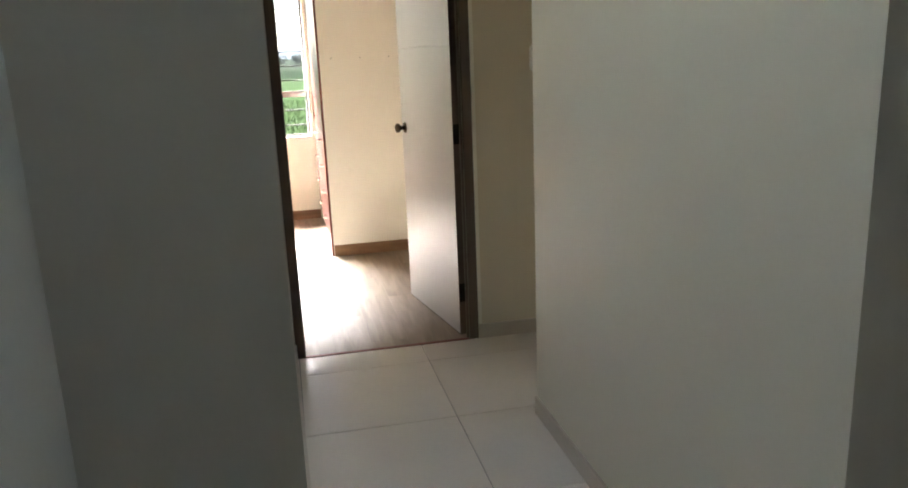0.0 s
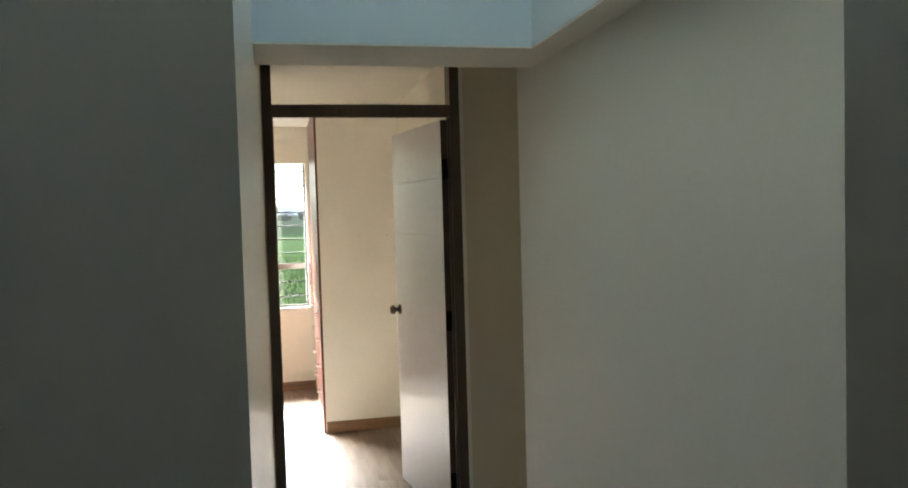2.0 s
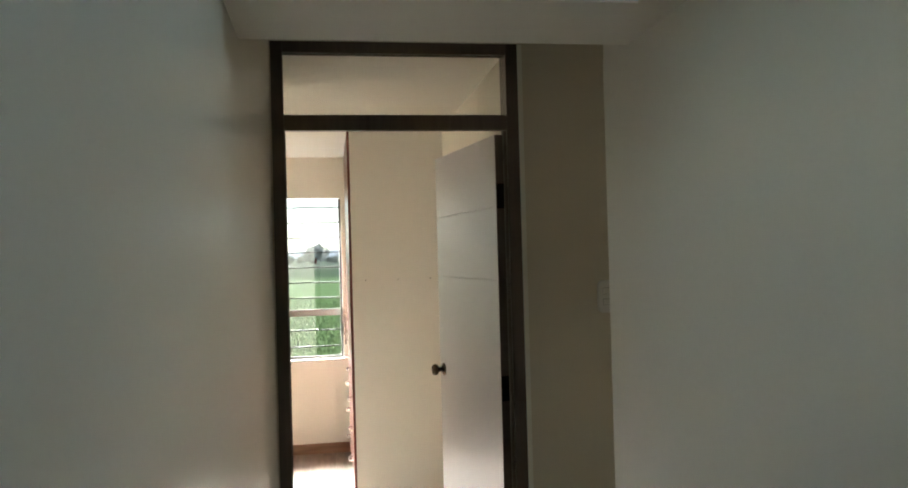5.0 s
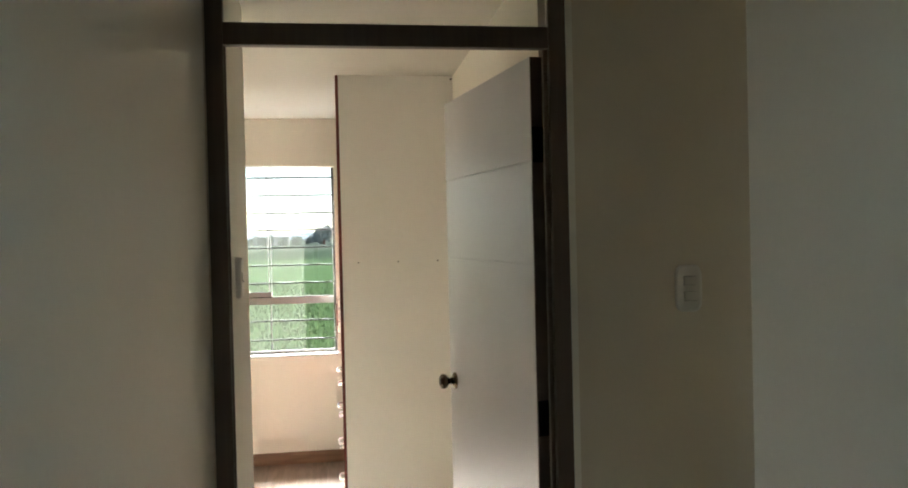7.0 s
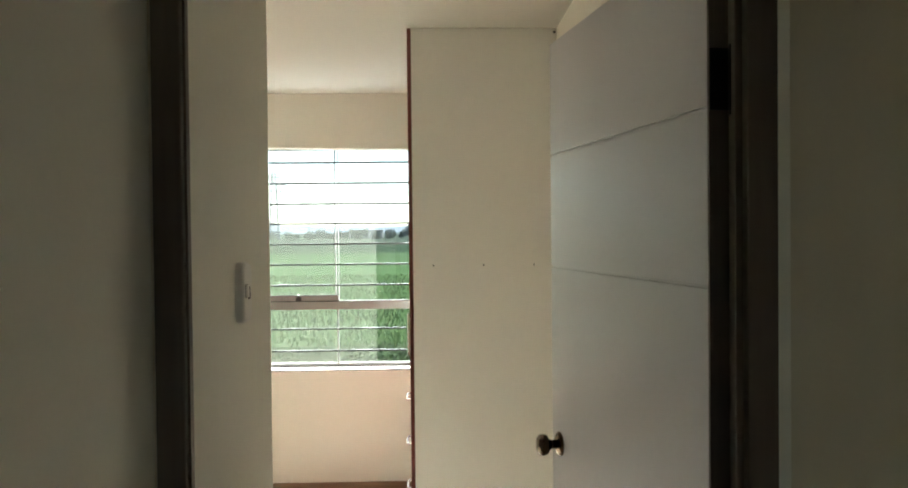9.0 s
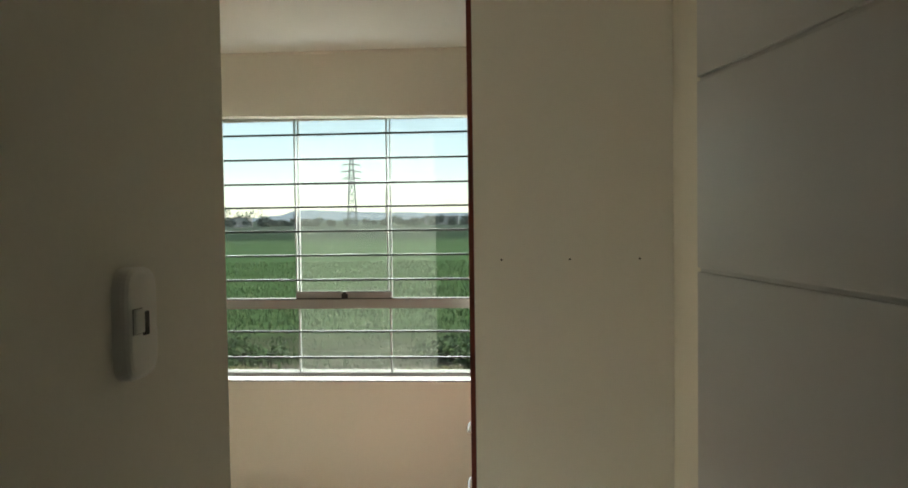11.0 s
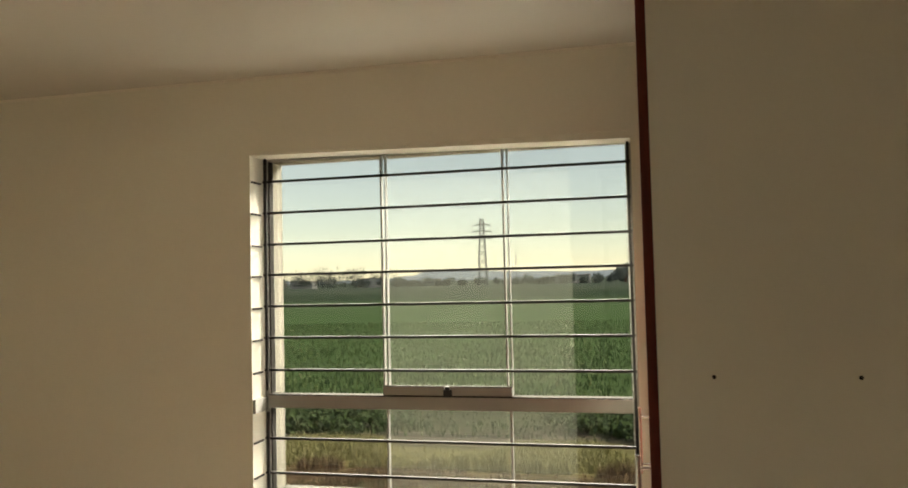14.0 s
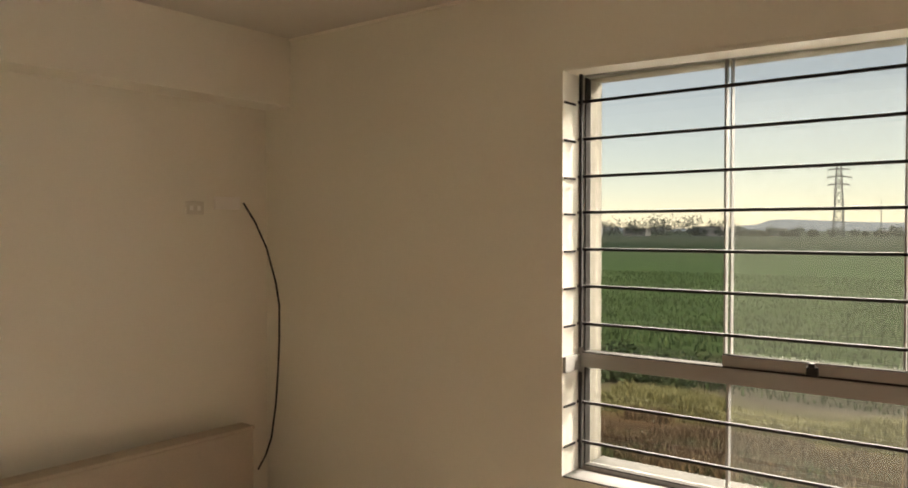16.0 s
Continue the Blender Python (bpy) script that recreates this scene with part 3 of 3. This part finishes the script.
part("rose", lathe([(0.085, 0.0), (0.085, -0.012), (0.07, -0.022), (0.035, -0.03)], Matrix(), 32), material("brown_cream_plastic", (0.45, 0.34, 0.25), 0.35), lamp, "", True)
part("holder", lathe([(0.022, -0.0305), (0.022, -0.05), (0.018, -0.06), (0.017, -0.07)], Matrix(), 20), material("cream_lampholder", (0.42, 0.34, 0.26), 0.4), lamp, "cream lampholder", True)
part("stem", lathe([(0.006, -0.071), (0.004, -0.09), (0.002, -0.1)], Matrix(), 10), material("pale_glass_stem", (0.7, 0.68, 0.6), 0.2), lamp)
part("bulb", lathe([(0.013, -0.0705), (0.016, -0.080), (0.023, -0.094), (0.025, -0.106), (0.019, -0.120), (0.006, -0.127)], Matrix(), 24), material("frosted_bulb", (0.72, 0.68, 0.60), 0.3), lamp, "", True)

# ---------------------------------------------------------------- the land outside
GZ = -2.9
land = bpy.data.materials.new("field_soil_and_crop")
land.use_nodes = True
n, l = land.node_tree.nodes, land.node_tree.links
p = n["Principled BSDF"]
p.inputs["Roughness"].default_value = 0.95
p.inputs["Specular IOR Level"].default_value = 0.1
tc = n.new("ShaderNodeTexCoord")
sep = n.new("ShaderNodeSeparateXYZ")
l.new(tc.outputs["Object"], sep.inputs[0])
wob = n.new("ShaderNodeTexNoise")
wob.inputs["Scale"].default_value, wob.inputs["Detail"].default_value = 0.12, 5
l.new(tc.outputs["Object"], wob.inputs["Vector"])
ofs = n.new("ShaderNodeMath")
ofs.operation = "MULTIPLY_ADD"
ofs.inputs[1].default_value = 6.0
l.new(wob.outputs[0], ofs.inputs[0])
l.new(sep.outputs["Y"], ofs.inputs[2])
rng = n.new("ShaderNodeMapRange")
rng.inputs[1].default_value, rng.inputs[2].default_value = 10.0, 410.0
l.new(ofs.outputs[0], rng.inputs[0])
bands = n.new("ShaderNodeValToRGB")
el = bands.color_ramp.elements
el[0].position, el[0].color = 0.0, (0.085, 0.06, 0.035, 1)
el[1].position, el[1].color = 1.0, (0.08, 0.10, 0.07, 1)
for pos, col in ((0.018, (0.10, 0.085, 0.04)), (0.024, (0.13, 0.08, 0.045)), (0.0285, (0.15, 0.095, 0.05)), (0.0295, (0.25, 0.22, 0.09)), (0.035, (0.26, 0.23, 0.10)), (0.0365, (0.17, 0.14, 0.105)), (0.040, (0.15, 0.125, 0.095)), (0.043, (0.09, 0.095, 0.05)), (0.054, (0.075, 0.085, 0.04)), (0.058, (0.08, 0.125, 0.045)), (0.12, (0.09, 0.15, 0.052)), (0.2, (0.085, 0.145, 0.05)), (0.36, (0.095, 0.145, 0.06)), (0.44, (0.04, 0.065, 0.03)), (0.6, (0.045, 0.07, 0.035)), (0.75, (0.085, 0.105, 0.065))):
    e = el.new(pos)
    e.color = (*col, 1)
l.new(rng.outputs[0], bands.inputs[0])
fine = n.new("ShaderNodeTexNoise")
mapp = n.new("ShaderNodeMapping")
mapp.inputs["Scale"].default_value = (0.5, 2.2, 1)
l.new(tc.outputs["Object"], mapp.inputs["Vector"])
l.new(mapp.outputs[0], fine.inputs["Vector"])
fine.inputs["Scale"].default_value, fine.inputs["Detail"].default_value = 0.8, 8
fr = n.new("ShaderNodeMapRange")
fr.inputs[1].default_value, fr.inputs[2].default_value, fr.inputs[3].default_value, fr.inputs[4].default_value = 0.3, 0.7, 0.6, 1.4
l.new(fine.outputs[0], fr.inputs[0])
vm = n.new("ShaderNodeVectorMath")
vm.operation = "SCALE"
l.new(bands.outputs[0], vm.inputs[0])
l.new(fr.outputs[0], vm.inputs["Scale"])
l.new(vm.outputs[0], p.inputs["Base Color"])
bm = bmesh.new()
vs = [bm.verts.new(v) for v in ((-3000, -60, GZ), (3000, -60, GZ), (3000, 4500, GZ), (-3000, 4500, GZ))]
bm.faces.new(vs)
structure("ground", bm, land, "flat green crop fields behind a strip of dry grass", "ground")


def leaf_material(name, dark, light, rough=0.7):
    m = bpy.data.materials.new(name)
    m.use_nodes = True
    n, l = m.node_tree.nodes, m.node_tree.links
    p = n["Principled BSDF"]
    p.inputs["Roughness"].default_value = rough
    g = n.new("ShaderNodeNewGeometry")
    r = n.new("ShaderNodeValToRGB")
    r.color_ramp.elements[0].color, r.color_ramp.elements[1].color = (*dark, 1), (*light, 1)
    l.new(g.outputs["Random Per Island"], r.inputs[0])
    l.new(r.outputs[0], p.inputs["Base Color"])
    return m


CROP = leaf_material("crop_leaf", (0.06, 0.105, 0.034), (0.14, 0.20, 0.07))
DRY = leaf_material("dry_grass", (0.10, 0.055, 0.03), (0.26, 0.17, 0.085))
YELLOW = leaf_material("yellow_grass_blade", (0.22, 0.20, 0.075), (0.45, 0.41, 0.18))
SCRUB = leaf_material("scrub_leaf", (0.018, 0.038, 0.013), (0.085, 0.135, 0.04))
# pale grey-green leaves: distance haze is put into their colour
HAZETREE = leaf_material("haze_paled_tree_leaf", (0.17, 0.19, 0.18), (0.30, 0.32, 0.30))
FARLEAF = leaf_material("far_tree_leaf", (0.035, 0.047, 0.04), (0.075, 0.09, 0.075))


def blades(name, mat, count, place, height, width, label, category):
    """Many small bent blades in one mesh."""
    rnd = random.Random(len(name) * 7 + count)
    verts, faces = [], []
    for _ in range(count):
        x, y, s = place(rnd)
        a, b = rnd.uniform(0, math.tau), rnd.uniform(0, math.tau)
        h, w = height * s * rnd.uniform(0.6, 1.25), width * rnd.uniform(0.6, 1.3)
        ca, sa = math.cos(a) * w, math.sin(a) * w
        lean = h * rnd.uniform(0.1, 0.55)
        k = len(verts)
        tx, ty = x + math.cos(b) * lean, y + math.sin(b) * lean
        mx, my = x + math.cos(b) * lean * 0.3, y + math.sin(b) * lean * 0.3
        verts += [(x - ca, y - sa, GZ), (x + ca, y + sa, GZ), (mx - ca, my - sa, GZ + h * 0.6), (mx + ca, my + sa, GZ + h * 0.6), (tx, ty, GZ + h)]
        faces += [(k, k + 1, k + 3, k + 2), (k + 2, k + 3, k + 4)]
    me = bpy.data.meshes.new(name)
    me.from_pydata(verts, [], faces)
    me.materials.append(mat)
    return tagged(new(name, me), label, category, kind="stuff")


def clumps(name, mat, centres, leaf_size, per, label, category, kind="stuff"):
    """Crowns of many small leaves about centres (x, y, z, radius)."""
    rnd = random.Random(len(name) + len(centres))
    verts, faces = [], []
    for x, y, z, r in centres:
        for _ in range(per):
            d = Vector((rnd.gauss(0, 1), rnd.gauss(0, 1), rnd.gauss(0, 0.75))).normalized() * r * rnd.uniform(0.45, 1.05)
            c = Vector((x, y, z)) + d
            u = Vector((rnd.gauss(0, 1), rnd.gauss(0, 1), rnd.gauss(0, 1))).normalized()
            v = u.orthogonal().normalized() * leaf_size * rnd.uniform(0.5, 1.2)
            u = u * leaf_size * rnd.uniform(0.6, 1.4)
            k = len(verts)
            verts += [tuple(c - u), tuple(c + v * 0.6), tuple(c + u), tuple(c - v * 0.6)]
            faces.append((k, k + 1, k + 2, k + 3))
    me = bpy.data.meshes.new(name)
    me.from_pydata(verts, [], faces)
    me.materials.append(mat)
    return tagged(new(name, me), label, category, kind=kind)


def strip(y0, y1, spread):
    def place(rnd):
        y = y0 + (y1 - y0) * rnd.random() ** 1.3
        x = -0.36 * y + rnd.uniform(-spread, spread) * y
        s = 0.4 + 1.2 * noise.noise(Vector((x * 0.22, y * 0.3, 3.3))) ** 2 * 3
        return x, y, min(1.5, s)
    return place


def patches(y0, y1, spread, sign, seed):
    """Uneven tufts: dense where a slow noise has the given sign, thin elsewhere."""
    def place(rnd):
        for _ in range(5):
            y = rnd.uniform(y0, y1)
            x = -0.36 * y + rnd.uniform(-spread, spread) * y
            v = sign * (noise.noise(Vector((x * 0.35, y * 0.8, seed))) + 0.5 * noise.noise(Vector((x * 1.3, y * 1.9, seed + 4))))
            if v > 0.05:
                break
        return x, y, min(1.5, max(0.35, 0.7 + 1.6 * v))
    return place


def rows(y0, y1, spread):
    def place(rnd):
        y = round(rnd.uniform(y0, y1) / 0.9) * 0.9 + rnd.gauss(0, 0.12)
        x = -0.36 * y + rnd.uniform(-spread, spread) * y
        return x, y, 0.75 + 0.5 * noise.noise(Vector((x * 0.1, y * 0.1, 1)))
    return place


blades("dry_grass", DRY, 34000, patches(14.5, 18.9, 0.85, -1, 2.5), 0.28, 0.012, "short dry brown grass beside the house", "grass")
blades("yellow_grass", YELLOW, 36000, patches(18.8, 21.0, 0.85, 1, 2.5), 0.26, 0.013, "band of yellow-green grass along the field edge", "grass")
blades("weeds", SCRUB, 5000, strip(22.6, 29, 0.85), 0.22, 0.02, "patchy green weeds among bare soil", "weeds")
blades("low_weeds", SCRUB, 24000, patches(12, 16.8, 0.85, 1, 8.5), 0.24, 0.016, "low green weeds scattered through dry grass", "weeds")
blades("crop", CROP, 34000, rows(29.5, 80, 0.8), 0.36, 0.035, "rows of leafy green crop in the field", "crop")
rnd = random.Random(4)
bush = []
for _ in range(230):
    y = rnd.uniform(22.6, 24.8)
    x = -0.36 * y + rnd.uniform(-0.8, 0.8) * y
    if -0.325 * y < x < -0.06 * y and rnd.random() < 0.93:
        continue
    for _ in range(5):
        r = rnd.uniform(0.2, 0.42)
        bush.append((x + rnd.gauss(0, 0.35), y + rnd.gauss(0, 0.35), GZ + r * rnd.uniform(0.7, 1.5), r))
clumps("bushes", SCRUB, bush, 0.085, 90, "low dark leafy green bushes along the field edge", "bush")
far = []
for _ in range(420):
    x = rnd.uniform(-900, 300)
    y = rnd.uniform(490, 600)
    r = rnd.uniform(2.5, 5.5) * (1.5 if x < -190 else 0.7)
    far.append((x, y, GZ + r * rnd.uniform(0.7, 1.2), r))
clumps("far_trees", FARLEAF, far, 0.75, 120, "dark line of trees on the horizon", "trees")
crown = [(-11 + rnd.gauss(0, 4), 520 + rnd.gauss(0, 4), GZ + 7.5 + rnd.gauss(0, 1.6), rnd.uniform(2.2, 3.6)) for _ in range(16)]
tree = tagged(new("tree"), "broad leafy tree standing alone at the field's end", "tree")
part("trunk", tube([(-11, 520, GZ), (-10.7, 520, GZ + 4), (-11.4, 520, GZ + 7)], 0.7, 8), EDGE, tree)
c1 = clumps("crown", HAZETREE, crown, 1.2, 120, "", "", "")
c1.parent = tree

# low houses on the horizon
HOUSE = material("far_house_wall", (0.36, 0.35, 0.34), 0.8, stain=0.1, stain_size=0.2)
ROOFM = material("far_house_roof", (0.25, 0.2, 0.18), 0.8)
DARKW = material("far_window_dark", (0.05, 0.05, 0.06), 0.3)
for x, y, w, h in ((-430, 540, 22, 6), (-392, 548, 16, 7.5), (-350, 552, 26, 5.5), (-296, 545, 14, 7), (-262, 550, 18, 5), (-210, 556, 20, 6.5), (-160, 560, 12, 5), (-60, 552, 24, 5.5)):
    house = tagged(new("house"), "small pale house far off on the horizon", "house", "houses on the horizon")
    part("wall", box(x, x + w, y, y + 10, GZ, GZ + h), HOUSE, house)
    part("roof", box(x - 0.4, x + w + 0.4, y - 0.4, y + 10.4, GZ + h, GZ + h + 0.5), ROOFM, house)
    for k in range(3):
        part("window", box(x + w * (0.15 + 0.3 * k), x + w * (0.27 + 0.3 * k), y - 0.05, y + 0.02, GZ + h * 0.35, GZ + h * 0.65), DARKW, house)

# hills, with distance haze put into their pale blue-grey colour
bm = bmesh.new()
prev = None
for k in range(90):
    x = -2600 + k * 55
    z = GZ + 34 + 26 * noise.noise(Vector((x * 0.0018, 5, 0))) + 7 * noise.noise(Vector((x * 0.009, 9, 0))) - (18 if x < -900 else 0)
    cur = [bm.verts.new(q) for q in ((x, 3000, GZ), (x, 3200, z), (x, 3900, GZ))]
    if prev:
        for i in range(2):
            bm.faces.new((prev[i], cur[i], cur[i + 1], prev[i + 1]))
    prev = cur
structure("backdrop", bm, material("haze_tinted_hills", (0.30, 0.34, 0.38), 1.0, stain=0.08, stain_size=0.004), "low hills beyond the fields, haze put into their colour", "hills")

# lattice pylon
STEEL = material("galvanised_pylon_steel", (0.22, 0.23, 0.24), 0.6, metal=0.4)


def pylon(x, y, height, name, label):
    thing = tagged(new(name), label, "pylon")
    thing.matrix_world = pose(x, y, GZ, 0, 0, 20)

    def half(z):
        f = z / height
        return 1.9 * (1 - f) ** 0.9 + 1.1
    levels = [height * v for v in (0, 0.16, 0.30, 0.42, 0.53, 0.63, 0.72, 0.80, 0.87, 0.93, 1.0)]
    for sx, sy in ((1, 1), (1, -1), (-1, 1), (-1, -1)):
        part("leg", tube([(sx * half(z), sy * half(z), z) for z in levels], 0.27, 5), STEEL, thing)
    for a, b in zip(levels, levels[1:]):
        bm = bmesh.new()
        for s in (1, -1):
            for pa, pb in (((-half(a), s * half(a), a), (half(b), s * half(b), b)), ((half(a), s * half(a), a), (-half(b), s * half(b), b)),
                           ((s * half(a), -half(a), a), (s * half(b), half(b), b)), ((s * half(a), half(a), a), (s * half(b), -half(b), b))):
                t = tube([pa, pb], 0.15, 4)
                me = bpy.data.meshes.new("tmp")
                t.to_mesh(me)
                t.free()
                bm.from_mesh(me)
                bpy.data.meshes.remove(me)
        part("bracing", bm, STEEL, thing)
    for f, arm in ((0.70, 6.0), (0.80, 7.0), (0.90, 6.0)):
        z = height * f
        for s in (1, -1):
            part("cross_arm", tube([(0, 0, z + 0.8), (s * arm, 0, z)], 0.5, 5), STEEL, thing)
            part("insulator", tube([(s * arm, 0, z), (s * arm, 0, z - 2.2)], 0.14, 5), STEEL, thing)
    return thing


pylon(-104, 512, 45.0, "pylon", "grey steel lattice power pylon far across the fields")
mast = tagged(part("radio_mast", tube([(-89, 560, GZ), (-89, 560, GZ + 24)], 0.3, 6), STEEL, None), "thin grey mast far off on the horizon", "mast")

# ---------------------------------------------------------------- floor pieces
T, GAP = 0.628, 0.0035
tile_meshes = {}
for i in range(-1, 4):
    for j in range(9):
        x0, x1 = max(-0.6, 0.597 - T + i * T), min(2.6, 0.597 + i * T)
        y1, y0 = (0.0, -0.23) if j == 0 else (-0.23 - (j - 1) * T, max(-5.6, -0.23 - j * T))
        if x1 - x0 < 0.02 or y1 - y0 < 0.02:
            continue
        w, d = round(x1 - x0 - GAP, 4), round(y1 - y0 - GAP, 4)
        if (w, d) not in tile_meshes:
            tile_meshes[w, d] = mesh_of(box(-w / 2, w / 2, -d / 2, d / 2, -0.006, 0.0, 0.0012), "tile", TILE)
        t = new("tile", tile_meshes[w, d])
        t.location = ((x0 + x1) / 2, (y0 + y1) / 2, 0)
        t.parent = hall_floor
plank_meshes = {}
PW, PL = 0.195, 1.22
col = 0
x = -2.77
while x < 0.90:
    w = min(PW, 0.90 - x)
    y = 0.017 - PL * ((col * 0.37) % 1.0)
    while y < Y_W:
        y0, y1 = max(y, 0.017), min(y + PL, Y_W)
        if y1 - y0 > 0.03 and w > 0.02 and not (x + w < XE and y1 < Y_E):
            key = (round(w - 0.0008, 4), round(y1 - y0 - 0.0008, 4))
            if key not in plank_meshes:
                plank_meshes[key] = mesh_of(box(-key[0] / 2, key[0] / 2, -key[1] / 2, key[1] / 2, -0.008, 0.0, 0.0006), "plank", LAMI)
            q = new("plank", plank_meshes[key])
            q.location = (x + w / 2, (y0 + y1) / 2, 0)
            q.parent = bed_floor
        y += PL
    x += PW
    col += 1
